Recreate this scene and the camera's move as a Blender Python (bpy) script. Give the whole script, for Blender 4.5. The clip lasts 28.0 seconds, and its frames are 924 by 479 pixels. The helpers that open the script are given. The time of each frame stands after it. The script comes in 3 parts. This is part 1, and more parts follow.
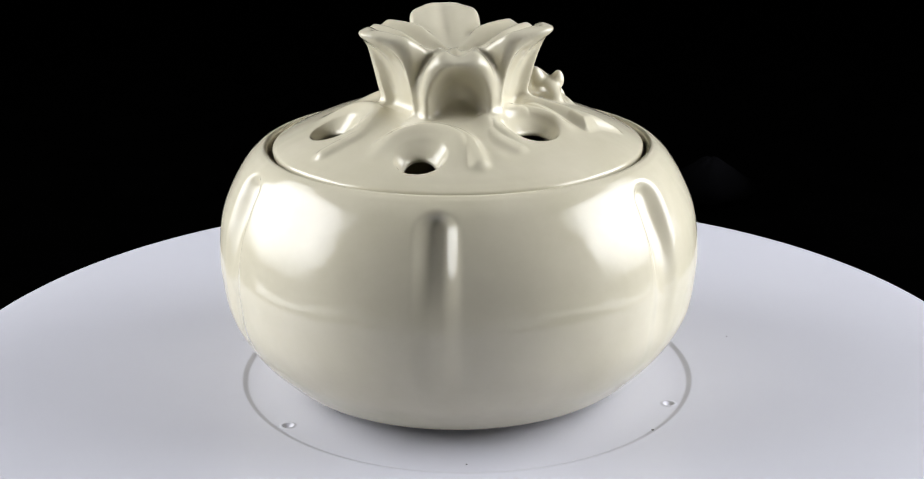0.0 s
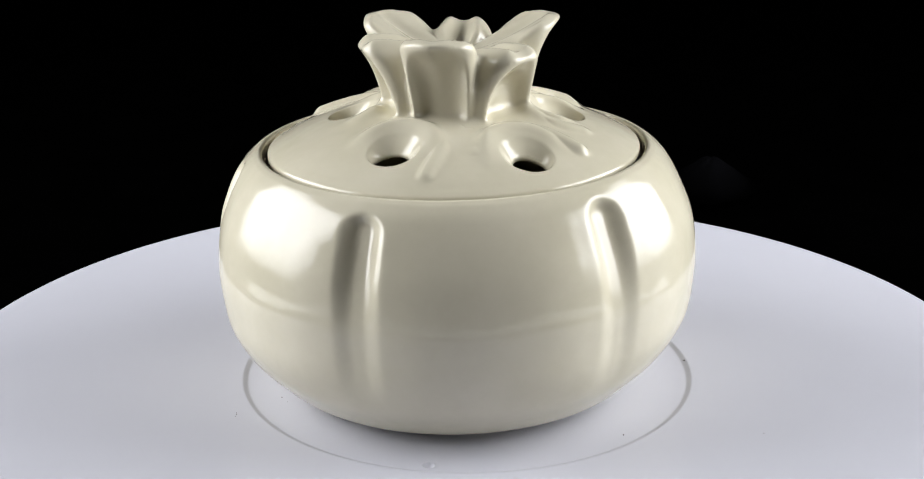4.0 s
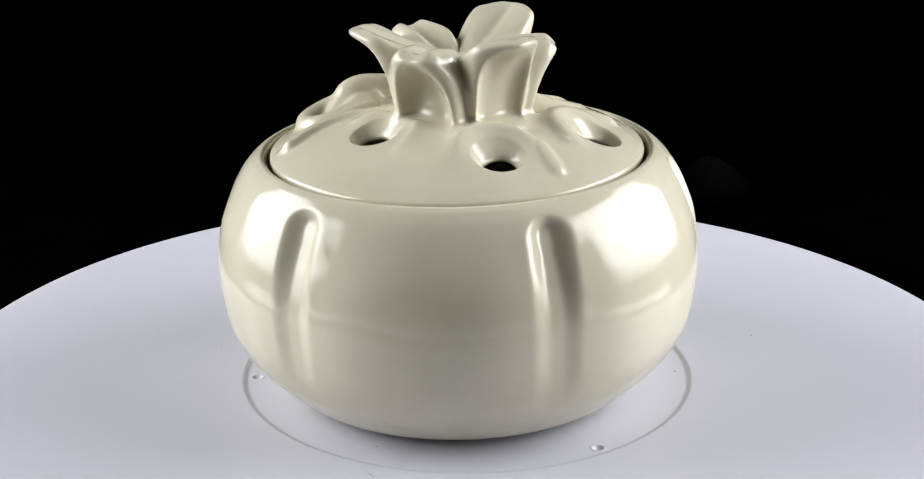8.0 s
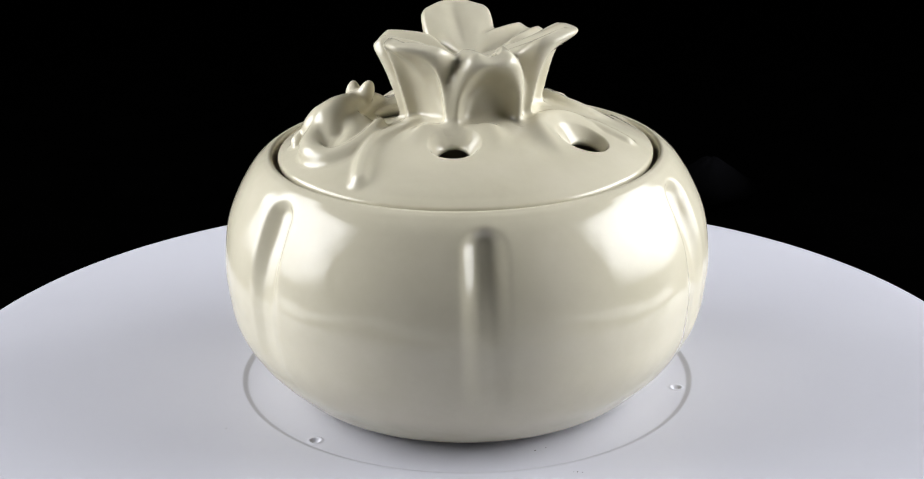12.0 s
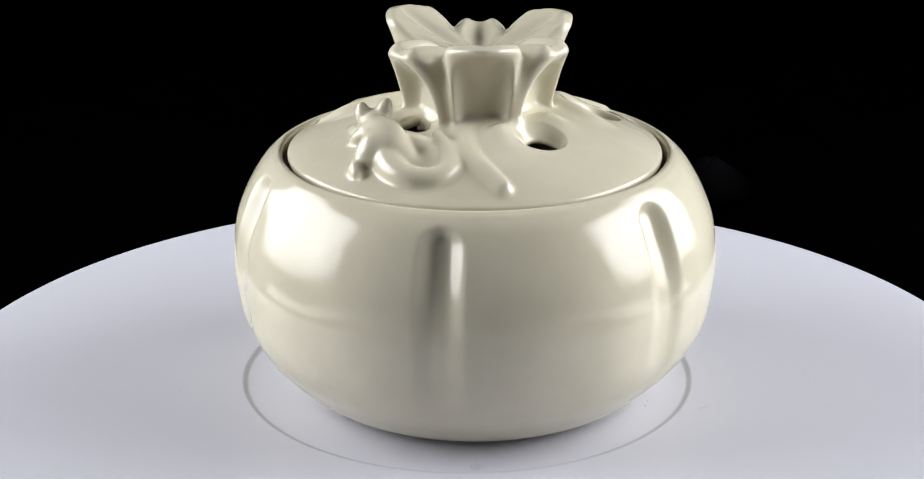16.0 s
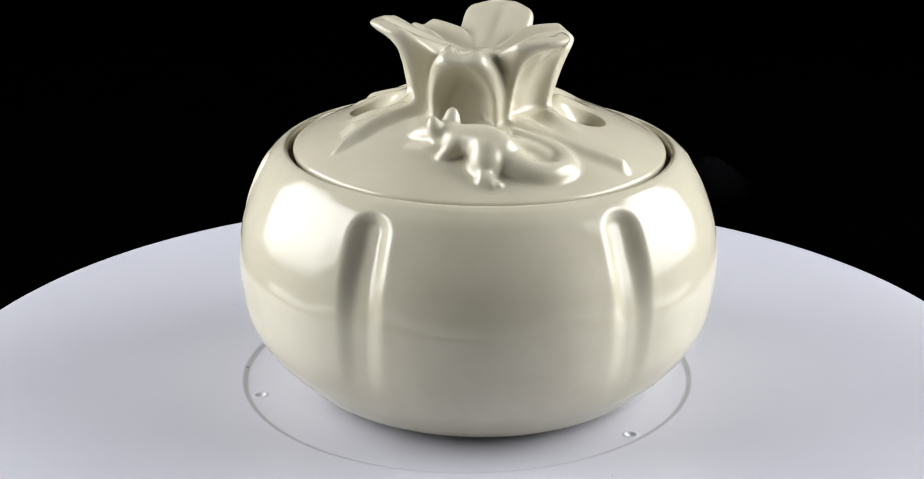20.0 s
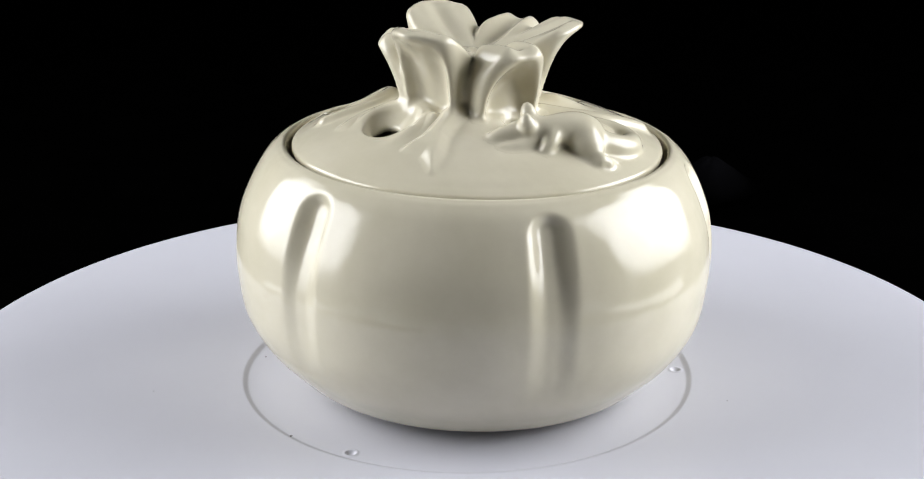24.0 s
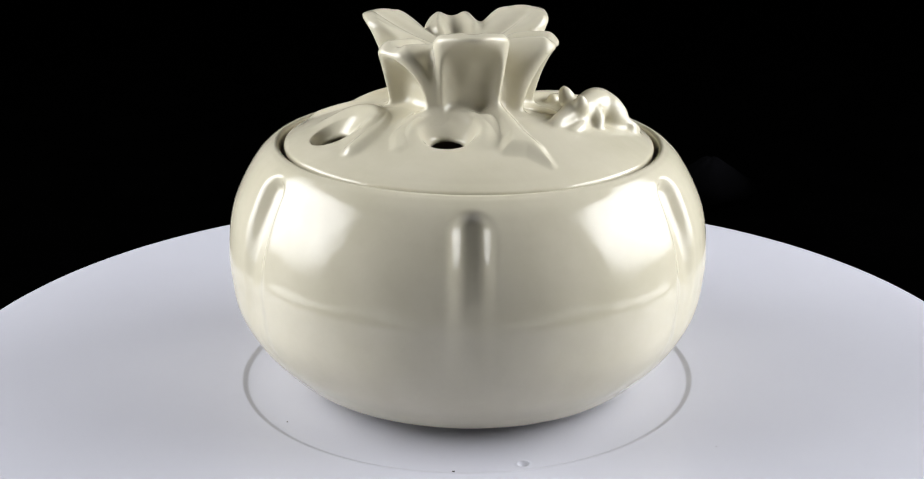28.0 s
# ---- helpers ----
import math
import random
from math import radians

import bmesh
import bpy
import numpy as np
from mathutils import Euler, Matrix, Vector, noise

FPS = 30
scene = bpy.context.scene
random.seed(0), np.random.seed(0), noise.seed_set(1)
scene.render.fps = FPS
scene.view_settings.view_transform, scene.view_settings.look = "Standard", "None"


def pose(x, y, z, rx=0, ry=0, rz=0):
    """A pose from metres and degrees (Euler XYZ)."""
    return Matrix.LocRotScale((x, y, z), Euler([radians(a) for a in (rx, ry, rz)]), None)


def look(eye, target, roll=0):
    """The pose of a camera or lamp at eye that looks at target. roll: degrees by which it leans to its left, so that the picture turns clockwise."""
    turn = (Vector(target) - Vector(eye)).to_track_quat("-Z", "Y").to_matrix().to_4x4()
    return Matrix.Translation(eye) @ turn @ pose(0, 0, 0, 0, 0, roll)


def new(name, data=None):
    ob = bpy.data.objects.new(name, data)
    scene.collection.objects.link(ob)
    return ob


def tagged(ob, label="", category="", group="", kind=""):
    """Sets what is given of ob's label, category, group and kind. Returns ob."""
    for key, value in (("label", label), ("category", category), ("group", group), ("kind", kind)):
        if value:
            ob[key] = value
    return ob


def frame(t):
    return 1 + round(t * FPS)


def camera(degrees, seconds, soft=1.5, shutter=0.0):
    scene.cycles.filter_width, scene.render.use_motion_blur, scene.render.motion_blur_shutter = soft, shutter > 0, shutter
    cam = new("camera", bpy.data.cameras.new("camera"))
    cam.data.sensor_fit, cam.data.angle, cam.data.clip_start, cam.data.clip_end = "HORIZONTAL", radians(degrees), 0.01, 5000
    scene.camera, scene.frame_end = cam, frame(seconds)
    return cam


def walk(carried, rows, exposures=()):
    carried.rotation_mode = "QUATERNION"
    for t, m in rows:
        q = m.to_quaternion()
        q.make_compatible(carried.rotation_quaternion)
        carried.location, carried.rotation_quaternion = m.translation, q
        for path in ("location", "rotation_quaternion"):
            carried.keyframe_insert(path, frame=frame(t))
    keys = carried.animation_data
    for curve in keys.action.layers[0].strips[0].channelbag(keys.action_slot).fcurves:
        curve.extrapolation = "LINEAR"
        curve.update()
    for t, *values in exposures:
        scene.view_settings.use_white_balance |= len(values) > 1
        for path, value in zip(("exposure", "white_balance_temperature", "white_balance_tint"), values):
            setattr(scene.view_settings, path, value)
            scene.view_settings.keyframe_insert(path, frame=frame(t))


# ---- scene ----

SECONDS = 28.0
U = 0.058                      # metres to one radius of the ring in the platter
SPIN = 360.0 / 32.92           # degrees a second, anticlockwise from above
POT_X, POT_Y = -0.0326, 0.0190   # the pot stands a little off the platter's centre

cam = camera(32.41, SECONDS, soft=1.05)
EYE = look((0.0, -6.537 * U, 2.938 * U), (-0.0209 * U, 0.0, 0.6135 * U), -0.20)
walk(cam, [(0.0, EYE), (SECONDS, EYE)])

# ---- light: two soft boxes beside the turntable in a black studio ----
world = bpy.data.worlds.new("studio_dark")
scene.world = world
world.use_nodes = True
world.node_tree.nodes["Background"].inputs[0].default_value = (0.0, 0.0, 0.0, 1)
scene.view_settings.exposure = 0.0


def soft_box(eye, target, wide, high, strength, tint):
    """A soft box on a stand: a black fabric shell with a glowing white diffuser, brighter in the middle."""
    thing = tagged(new("soft_box"), "black fabric soft box with a glowing white diffuser", "studio light", "pair of soft boxes")
    thing.matrix_world = look(eye, target)
    m = bpy.data.materials.new("diffuser_glow")
    m.use_nodes = True
    tree = m.node_tree
    tree.nodes.clear()
    out, glow = tree.nodes.new("ShaderNodeOutputMaterial"), tree.nodes.new("ShaderNodeEmission")
    co, split = tree.nodes.new("ShaderNodeTexCoord"), tree.nodes.new("ShaderNodeSeparateXYZ")
    tree.links.new(co.outputs["Object"], split.inputs[0])
    terms = []
    for axis, half in (("X", wide / 2), ("Y", high / 2)):
        p = tree.nodes.new("ShaderNodeMath")
        p.operation = "DIVIDE"
        tree.links.new(split.outputs[axis], p.inputs[0])
        p.inputs[1].default_value = half
        q = tree.nodes.new("ShaderNodeMath")
        q.operation = "ABSOLUTE"
        tree.links.new(p.outputs[0], q.inputs[0])
        w = tree.nodes.new("ShaderNodeMath")
        w.operation = "POWER"
        tree.links.new(q.outputs[0], w.inputs[0])
        w.inputs[1].default_value = 3.2
        terms.append(w.outputs[0])
    add = tree.nodes.new("ShaderNodeMath")
    tree.links.new(terms[0], add.inputs[0])
    tree.links.new(terms[1], add.inputs[1])
    rng = tree.nodes.new("ShaderNodeMapRange")
    rng.interpolation_type = "SMOOTHSTEP"
    tree.links.new(add.outputs[0], rng.inputs["Value"])
    for key, value in (("From Min", 0.1), ("From Max", 1.3), ("To Min", strength), ("To Max", strength * 0.14)):
        rng.inputs[key].default_value = value
    # the cloth hangs in faint folds
    cloth = tree.nodes.new("ShaderNodeTexNoise")
    cloth.inputs["Scale"].default_value, cloth.inputs["Detail"].default_value = 9.0, 3.0
    tree.links.new(co.outputs["Object"], cloth.inputs["Vector"])
    fold = tree.nodes.new("ShaderNodeMapRange")
    tree.links.new(cloth.outputs["Fac"], fold.inputs["Value"])
    for key, value in (("From Min", 0.3), ("From Max", 0.7), ("To Min", 0.78), ("To Max", 1.18)):
        fold.inputs[key].default_value = value
    both = tree.nodes.new("ShaderNodeMath")
    both.operation = "MULTIPLY"
    tree.links.new(rng.outputs["Result"], both.inputs[0])
    tree.links.new(fold.outputs["Result"], both.inputs[1])
    fall = tree.nodes.new("ShaderNodeMapRange")
    fall.interpolation_type = "SMOOTHSTEP"
    tree.links.new(split.outputs["Y"], fall.inputs["Value"])
    for key, value in (("From Min", -0.5 * high), ("From Max", 0.12 * high), ("To Min", 0.46), ("To Max", 1.0)):
        fall.inputs[key].default_value = value
    dimmed = tree.nodes.new("ShaderNodeMath")
    dimmed.operation = "MULTIPLY"
    tree.links.new(both.outputs[0], dimmed.inputs[0])
    tree.links.new(fall.outputs["Result"], dimmed.inputs[1])
    tree.links.new(dimmed.outputs[0], glow.inputs["Strength"])
    glow.inputs["Color"].default_value = (*tint, 1)
    tree.links.new(glow.outputs[0], out.inputs["Surface"])
    x, y, d = wide / 2, high / 2, 0.16
    me = bpy.data.meshes.new("diffuser")
    n = 12
    verts = [(x * (2 * i / n - 1), y * (2 * j / n - 1), -0.012 * (1 - (2 * i / n - 1) ** 2) * (1 - (2 * j / n - 1) ** 2)) for j in range(n + 1) for i in range(n + 1)]
    me.from_pydata(verts, [], [(j * (n + 1) + i, (j + 1) * (n + 1) + i, (j + 1) * (n + 1) + i + 1, j * (n + 1) + i + 1) for j in range(n) for i in range(n)])
    me.materials.append(m)
    ob = new("diffuser", me)
    ob.parent = thing
    dark = bpy.data.materials.new("black_fabric")
    dark.use_nodes = True
    p = dark.node_tree.nodes["Principled BSDF"]
    p.inputs["Base Color"].default_value, p.inputs["Roughness"].default_value = (0.004, 0.004, 0.004, 1), 0.95
    me = bpy.data.meshes.new("shell")
    e = 1.03
    ring = [(-x * e, -y * e), (x * e, -y * e), (x * e, y * e), (-x * e, y * e)]
    verts = [(u, v, -0.02) for u, v in ring] + [(u, v, 0.012) for u, v in ring] + [(u * 0.3, v * 0.3, d) for u, v in ring]
    faces = [(i, (i + 1) % 4, 4 + (i + 1) % 4, 4 + i) for i in range(4)] + [(4 + i, 4 + (i + 1) % 4, 8 + (i + 1) % 4, 8 + i) for i in range(4)] + [(8, 9, 10, 11)]
    me.from_pydata(verts, [], faces)
    me.materials.append(dark)
    ob = new("shell", me)
    ob.parent = thing
    m = ob.modifiers.new("thick", "SOLIDIFY")
    m.thickness = 0.004
    # the stand's pole, from the shell down to the table
    foot = thing.matrix_world.inverted() @ Vector((eye[0] * 1.25, eye[1], -0.075))
    top = Vector((0, 0, d * 0.9))
    bm = bmesh.new()
    way = foot - top
    bmesh.ops.create_cone(bm, segments=16, radius1=0.011, radius2=0.011, depth=way.length, cap_ends=True,
                          matrix=Matrix.Translation((foot + top) / 2) @ way.to_track_quat("Z", "Y").to_matrix().to_4x4())
    bmesh.ops.create_cone(bm, segments=24, radius1=0.07, radius2=0.06, depth=0.012, cap_ends=True,
                          matrix=Matrix.Translation(foot) @ thing.matrix_world.to_3x3().inverted().to_4x4() @ Matrix.Translation((0, 0, 0.006)))
    me = bpy.data.meshes.new("stand")
    bm.to_mesh(me)
    bm.free()
    me.materials.append(dark)
    ob = new("stand", me)
    ob.parent = thing
    return thing


soft_box((-0.57, 0.035, 0.245), (0, 0.02, 0.05), 0.66, 0.58, 9.3, (0.985, 0.995, 1.02))
soft_box((0.57, 0.035, 0.245), (0, 0.02, 0.05), 0.66, 0.58, 10.4, (0.985, 0.995, 1.02))


# ---- materials ----
def material(name):
    m = bpy.data.materials.new(name)
    m.use_nodes = True
    return m, m.node_tree, m.node_tree.nodes["Principled BSDF"]


def noise_node(tree, scale, detail=4.0, rough=0.5):
    co = tree.nodes.new("ShaderNodeTexCoord")
    n = tree.nodes.new("ShaderNodeTexNoise")
    n.inputs["Scale"].default_value, n.inputs["Detail"].default_value, n.inputs["Roughness"].default_value = scale, detail, rough
    tree.links.new(co.outputs["Object"], n.inputs["Vector"])
    return n.outputs["Fac"]


def ramp(tree, fac, stops):
    r = tree.nodes.new("ShaderNodeValToRGB")
    while len(r.color_ramp.elements) < len(stops):
        r.color_ramp.elements.new(0.5)
    for e, (at, col) in zip(r.color_ramp.elements, stops):
        e.position, e.color = at, (*col, 1)
    tree.links.new(fac, r.inputs["Fac"])
    return r.outputs["Color"]


def bump(tree, facs, out):
    last = None
    for fac, strength, distance in facs:
        b = tree.nodes.new("ShaderNodeBump")
        b.inputs["Strength"].default_value, b.inputs["Distance"].default_value = strength, distance
        tree.links.new(fac, b.inputs["Height"])
        if last:
            tree.links.new(last, b.inputs["Normal"])
        last = b.outputs["Normal"]
    tree.links.new(last, out)


def glaze_material():
    m, tree, p = material("ivory_glaze")
    col = ramp(tree, noise_node(tree, 38, 7, 0.62), [(0.28, (0.548, 0.511, 0.386)), (0.72, (0.632, 0.591, 0.470))])
    tree.links.new(col, p.inputs["Base Color"])
    p.inputs["IOR"].default_value = 1.52
    rough = tree.nodes.new("ShaderNodeMapRange")
    tree.links.new(noise_node(tree, 90, 4), rough.inputs["Value"])
    for key, value in (("From Min", 0.3), ("From Max", 0.7), ("To Min", 0.035), ("To Max", 0.075)):
        rough.inputs[key].default_value = value
    tree.links.new(rough.outputs["Result"], p.inputs["Roughness"])
    bump(tree, [(noise_node(tree, 26, 1), 0.22, 0.0022), (noise_node(tree, 95, 2), 0.25, 0.0008), (noise_node(tree, 420, 2), 0.05, 0.00015)], p.inputs["Normal"])
    return m


def platter_material():
    m, tree, p = material("white_plastic")
    col = ramp(tree, noise_node(tree, 12, 6), [(0.3, (0.527, 0.531, 0.588)), (0.7, (0.566, 0.570, 0.627))])
    tree.links.new(col, p.inputs["Base Color"])
    p.inputs["Roughness"].default_value = 0.42
    bump(tree, [(noise_node(tree, 2500, 2), 0.05, 0.0001)], p.inputs["Normal"])
    return m


def black_material():
    m, tree, p = material("black_velvet")
    col = ramp(tree, noise_node(tree, 30, 4), [(0.3, (0.0002, 0.0002, 0.0002)), (0.7, (0.0004, 0.0004, 0.0004))])
    tree.links.new(col, p.inputs["Base Color"])
    p.inputs["Roughness"].default_value, p.inputs["Specular IOR Level"].default_value = 1.0, 0.0
    return m


def plain_material(name, dark, light, scale, rough):
    m, tree, p = material(name)
    tree.links.new(ramp(tree, noise_node(tree, scale, 5), [(0.3, dark), (0.7, light)]), p.inputs["Base Color"])
    p.inputs["Roughness"].default_value = rough
    return m


def lit_fold_material():
    """Black cloth, with dim blurred light on its fold painted in as a soft grey spot."""
    m, tree, p = material("black_cloth_painted_light")
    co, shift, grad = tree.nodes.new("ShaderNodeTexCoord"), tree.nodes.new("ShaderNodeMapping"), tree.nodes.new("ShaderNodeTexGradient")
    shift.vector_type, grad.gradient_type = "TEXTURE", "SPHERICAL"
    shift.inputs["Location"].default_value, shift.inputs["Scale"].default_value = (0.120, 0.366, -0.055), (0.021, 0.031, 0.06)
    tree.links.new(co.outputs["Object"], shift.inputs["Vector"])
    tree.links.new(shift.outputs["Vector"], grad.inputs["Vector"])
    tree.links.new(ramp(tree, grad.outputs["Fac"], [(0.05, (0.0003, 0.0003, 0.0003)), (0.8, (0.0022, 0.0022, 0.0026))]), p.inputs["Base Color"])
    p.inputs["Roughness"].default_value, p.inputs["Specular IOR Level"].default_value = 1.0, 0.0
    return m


GLAZE, PLASTIC, BLACK = glaze_material(), platter_material(), black_material()
GRIT = plain_material("grit", (0.06, 0.056, 0.06), (0.20, 0.19, 0.19), 900, 0.9)
LIT_FOLD = lit_fold_material()
TABLE = plain_material("pale_laminate", (0.78, 0.78, 0.77), (0.84, 0.84, 0.83), 25, 0.5)


# ---- mesh helpers: shapes are worked out in ring radii and scaled to metres ----
def part(name, verts, faces, mat, parent=None, label="", smooth=True, scale=U):
    me = bpy.data.meshes.new(name)
    me.from_pydata([(x * scale, y * scale, z * scale) for x, y, z in verts], [], faces)
    bm = bmesh.new()
    bm.from_mesh(me)
    bmesh.ops.remove_doubles(bm, verts=bm.verts, dist=1e-6)
    bmesh.ops.recalc_face_normals(bm, faces=bm.faces)
    bm.to_mesh(me)
    bm.free()
    me.materials.append(mat)
    if smooth:
        me.polygons.foreach_set("use_smooth", [True] * len(me.polygons))
    ob = new(name, me)
    if parent:
        ob.parent = parent
    if label:
        tagged(ob, label)
    return ob


def grid_faces(rows, cols, closed=True):
    out = []
    for i in range(rows - 1):
        for j in range(cols if closed else cols - 1):
            k = (j + 1) % cols
            out.append((i * cols + j, i * cols + k, (i + 1) * cols + k, (i + 1) * cols + j))
    return out


def smoothstep(a, b, x):
    t = np.clip((x - a) / (b - a), 0, 1)
    return t * t * (3 - 2 * t)


def spline(points, count):
    """A smooth curve (Catmull-Rom) through the points, at even steps of the parameter."""
    p = np.array(points, float)
    p = np.vstack([2 * p[0] - p[1], p, 2 * p[-1] - p[-2]])
    out = []
    n = len(p) - 3
    for t in np.linspace(0, n - 1e-9, count):
        i, f = int(t), t - int(t)
        a, b, c, d = p[i:i + 4]
        out.append(0.5 * (2 * b + (c - a) * f + (2 * a - 5 * b + 4 * c - d) * f * f + (3 * b - a - 3 * c + d) * f ** 3))
    return np.array(out)


def lathe(profile, cols, name, mat, parent, label="", bend=None):
    a = np.linspace(0, 2 * math.pi, cols, endpoint=False)
    verts = []
    for k, (r, z) in enumerate(profile):
        rr = np.full(cols, r) if bend is None else bend(k, r, z, a)
        verts += list(zip(rr * np.cos(a), rr * np.sin(a), np.full(cols, z)))
    return part(name, verts, grid_faces(len(profile), cols), mat, parent, label)


# ---- studio ----
def box_sheet(name, corners, label):
    ob = part(name, corners, [(0, 1, 2, 3)], BLACK, smooth=False, scale=1.0)
    m = ob.modifiers.new("thick", "SOLIDIFY")
    m.thickness = 0.02
    return tagged(ob, label, "backdrop", kind="structure")


FLOOR = -0.075
GROUND = box_sheet("ground", [(-1.5, -1.5, FLOOR), (1.5, -1.5, FLOOR), (1.5, 1.5, FLOOR), (-1.5, 1.5, FLOOR)], "black cloth covering the studio table")
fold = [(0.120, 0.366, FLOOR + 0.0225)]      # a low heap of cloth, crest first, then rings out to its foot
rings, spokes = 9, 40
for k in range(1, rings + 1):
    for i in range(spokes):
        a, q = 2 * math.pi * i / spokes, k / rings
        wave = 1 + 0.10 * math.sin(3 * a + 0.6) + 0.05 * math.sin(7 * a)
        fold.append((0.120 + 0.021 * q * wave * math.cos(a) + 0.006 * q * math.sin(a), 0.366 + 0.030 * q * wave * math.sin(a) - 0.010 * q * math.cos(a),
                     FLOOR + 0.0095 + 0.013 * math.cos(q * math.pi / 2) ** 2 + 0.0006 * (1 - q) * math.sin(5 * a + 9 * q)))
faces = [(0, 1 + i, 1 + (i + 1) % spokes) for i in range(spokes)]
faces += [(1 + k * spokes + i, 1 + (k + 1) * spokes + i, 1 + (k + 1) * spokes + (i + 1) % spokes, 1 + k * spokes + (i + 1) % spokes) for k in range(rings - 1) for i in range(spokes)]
# the grey on its crest is light put into the colour
part("cloth_fold", fold, faces, LIT_FOLD, GROUND, "fold in the black cloth, dim light painted on its crest", scale=1.0)
TABLE_EDGES = ((-0.44, -0.45, 0.44, -0.345), (-0.44, -0.345, -0.36, 0.10), (0.36, -0.345, 0.44, 0.10))
corners = [(x, y, FLOOR + 0.006) for a, b, c, d in TABLE_EDGES for x, y in ((a, b), (c, b), (c, d), (a, d))]
front = part("table_top", corners, [(0, 1, 2, 3), (4, 5, 6, 7), (8, 9, 10, 11)], TABLE, smooth=False, scale=1.0)
front.modifiers.new("thick", "SOLIDIFY").thickness = 0.005
tagged(front, "pale laminate table top bare round the black cloth", "table", kind="structure")
box_sheet("wall_north", [(-1.5, 1.5, FLOOR), (1.5, 1.5, FLOOR), (1.5, 1.5, 1.6), (-1.5, 1.5, 1.6)], "plain black studio backdrop behind the turntable")
box_sheet("wall_south", [(-1.5, -1.5, FLOOR), (1.5, -1.5, FLOOR), (1.5, -1.5, 1.6), (-1.5, -1.5, 1.6)], "plain black studio wall")
box_sheet("wall_west", [(-1.5, -1.5, FLOOR), (-1.5, 1.5, FLOOR), (-1.5, 1.5, 1.6), (-1.5, -1.5, 1.6)], "plain black studio wall")
box_sheet("wall_east", [(1.5, -1.5, FLOOR), (1.5, 1.5, FLOOR), (1.5, 1.5, 1.6), (1.5, -1.5, 1.6)], "plain black studio wall")
box_sheet("ceiling", [(-1.5, -1.5, 1.6), (1.5, -1.5, 1.6), (1.5, 1.5, 1.6), (-1.5, 1.5, 1.6)], "plain black studio ceiling")


# ---- turntable ----
PLATE_R = 2.422
DIMPLES = (-143.1, 97.2, -22.5)
DIMPLE_R = 0.934
DUST = [(0.765, -0.626, 0.007), (-0.003, -0.928, 0.004), (-0.79, 0.33, 0.0035), (-0.80, 0.28, 0.002), (-1.03, 0.33, 0.003), (-1.045, 0.318, 0.002),
        (-1.02, 0.342, 0.002), (0.42, -1.32, 0.002), (1.22, 0.35, 0.002), (0.2, 1.15, 0.002)]


def build_turntable():
    thing = tagged(new("turntable"), "white plastic photo turntable with a round platter, turning", "turntable")
    thing.location = (0, 0, 0)
    cols = 1440
    a = np.linspace(0, 2 * math.pi, cols, endpoint=False)
    radii = np.concatenate([np.linspace(0.02, 0.84, 12), np.linspace(0.85, 0.969, 34), np.linspace(0.9735, 1.0095, 26), np.linspace(1.014, 1.05, 5), np.linspace(1.08, PLATE_R - 0.03, 24),
                            PLATE_R - 0.03 + 0.03 * np.sin(np.linspace(0.2, math.pi / 2, 6))])
    verts = []
    for r in radii:
        z = np.zeros(cols)
        z -= 0.0082 * smoothstep(0.70, 0.968, r) * (1 - smoothstep(0.972, 1.004, r))
        if 0.8 < r < 1.05:
            for d in DIMPLES:
                dx = r * np.cos(a) - DIMPLE_R * math.cos(radians(d))
                dy = r * np.sin(a) - DIMPLE_R * math.sin(radians(d))
                q = np.hypot(dx, dy)
                z -= 0.011 * np.exp(-(q / 0.016) ** 3)
                z += 0.0030 * np.exp(-((q - 0.026) / 0.006) ** 2)
        if r > PLATE_R - 0.03:
            z -= 0.03 * (1 - math.sqrt(max(0, 1 - ((r - PLATE_R + 0.03) / 0.03) ** 2)))
        verts += list(zip(r * np.cos(a), r * np.sin(a), z))
    rows = len(radii)
    for r, z in ((PLATE_R, -0.16), (PLATE_R - 0.02, -0.18), (0.02, -0.18)):
        verts += list(zip(r * np.cos(a), r * np.sin(a), np.full(cols, z)))
        rows += 1
    faces = grid_faces(rows, cols)
    faces.append(tuple(range(cols)))
    platter = part("platter", verts, faces, PLASTIC, thing, "smooth white platter with a ring groove and dimples")
    grit, faces = [], []
    for k, (gx, gy, size) in enumerate(DUST):
        n = len(grit)
        grit += [(gx + size * (1 + 0.4 * math.sin(5 * i + k)) * math.cos(i * 1.05), gy + size * (1 + 0.4 * math.cos(3 * i + k)) * math.sin(i * 1.05), 0.0015) for i in range(6)]
        grit.append((gx, gy, 0.006))
        faces += [(n + i, n + (i + 1) % 6, n + 6) for i in range(6)]
    tagged(part("dust", grit, faces, GRIT, platter, "dark specks of dust"), kind="stuff")
    lathe([(0.01, -0.19), (1.5, -0.19), (1.58, -0.24), (1.6, -1.0), (1.62, FLOOR / U), (0.01, FLOOR / U)], 96, "base", PLASTIC, thing, "round white motor base")
    return thing, platter


TURNTABLE, PLATTER = build_turntable()

# ---- the pot ----
POT = tagged(new("incense_burner"), "ivory-glazed porcelain incense burner shaped like a pomegranate, on the turntable", "incense burner")

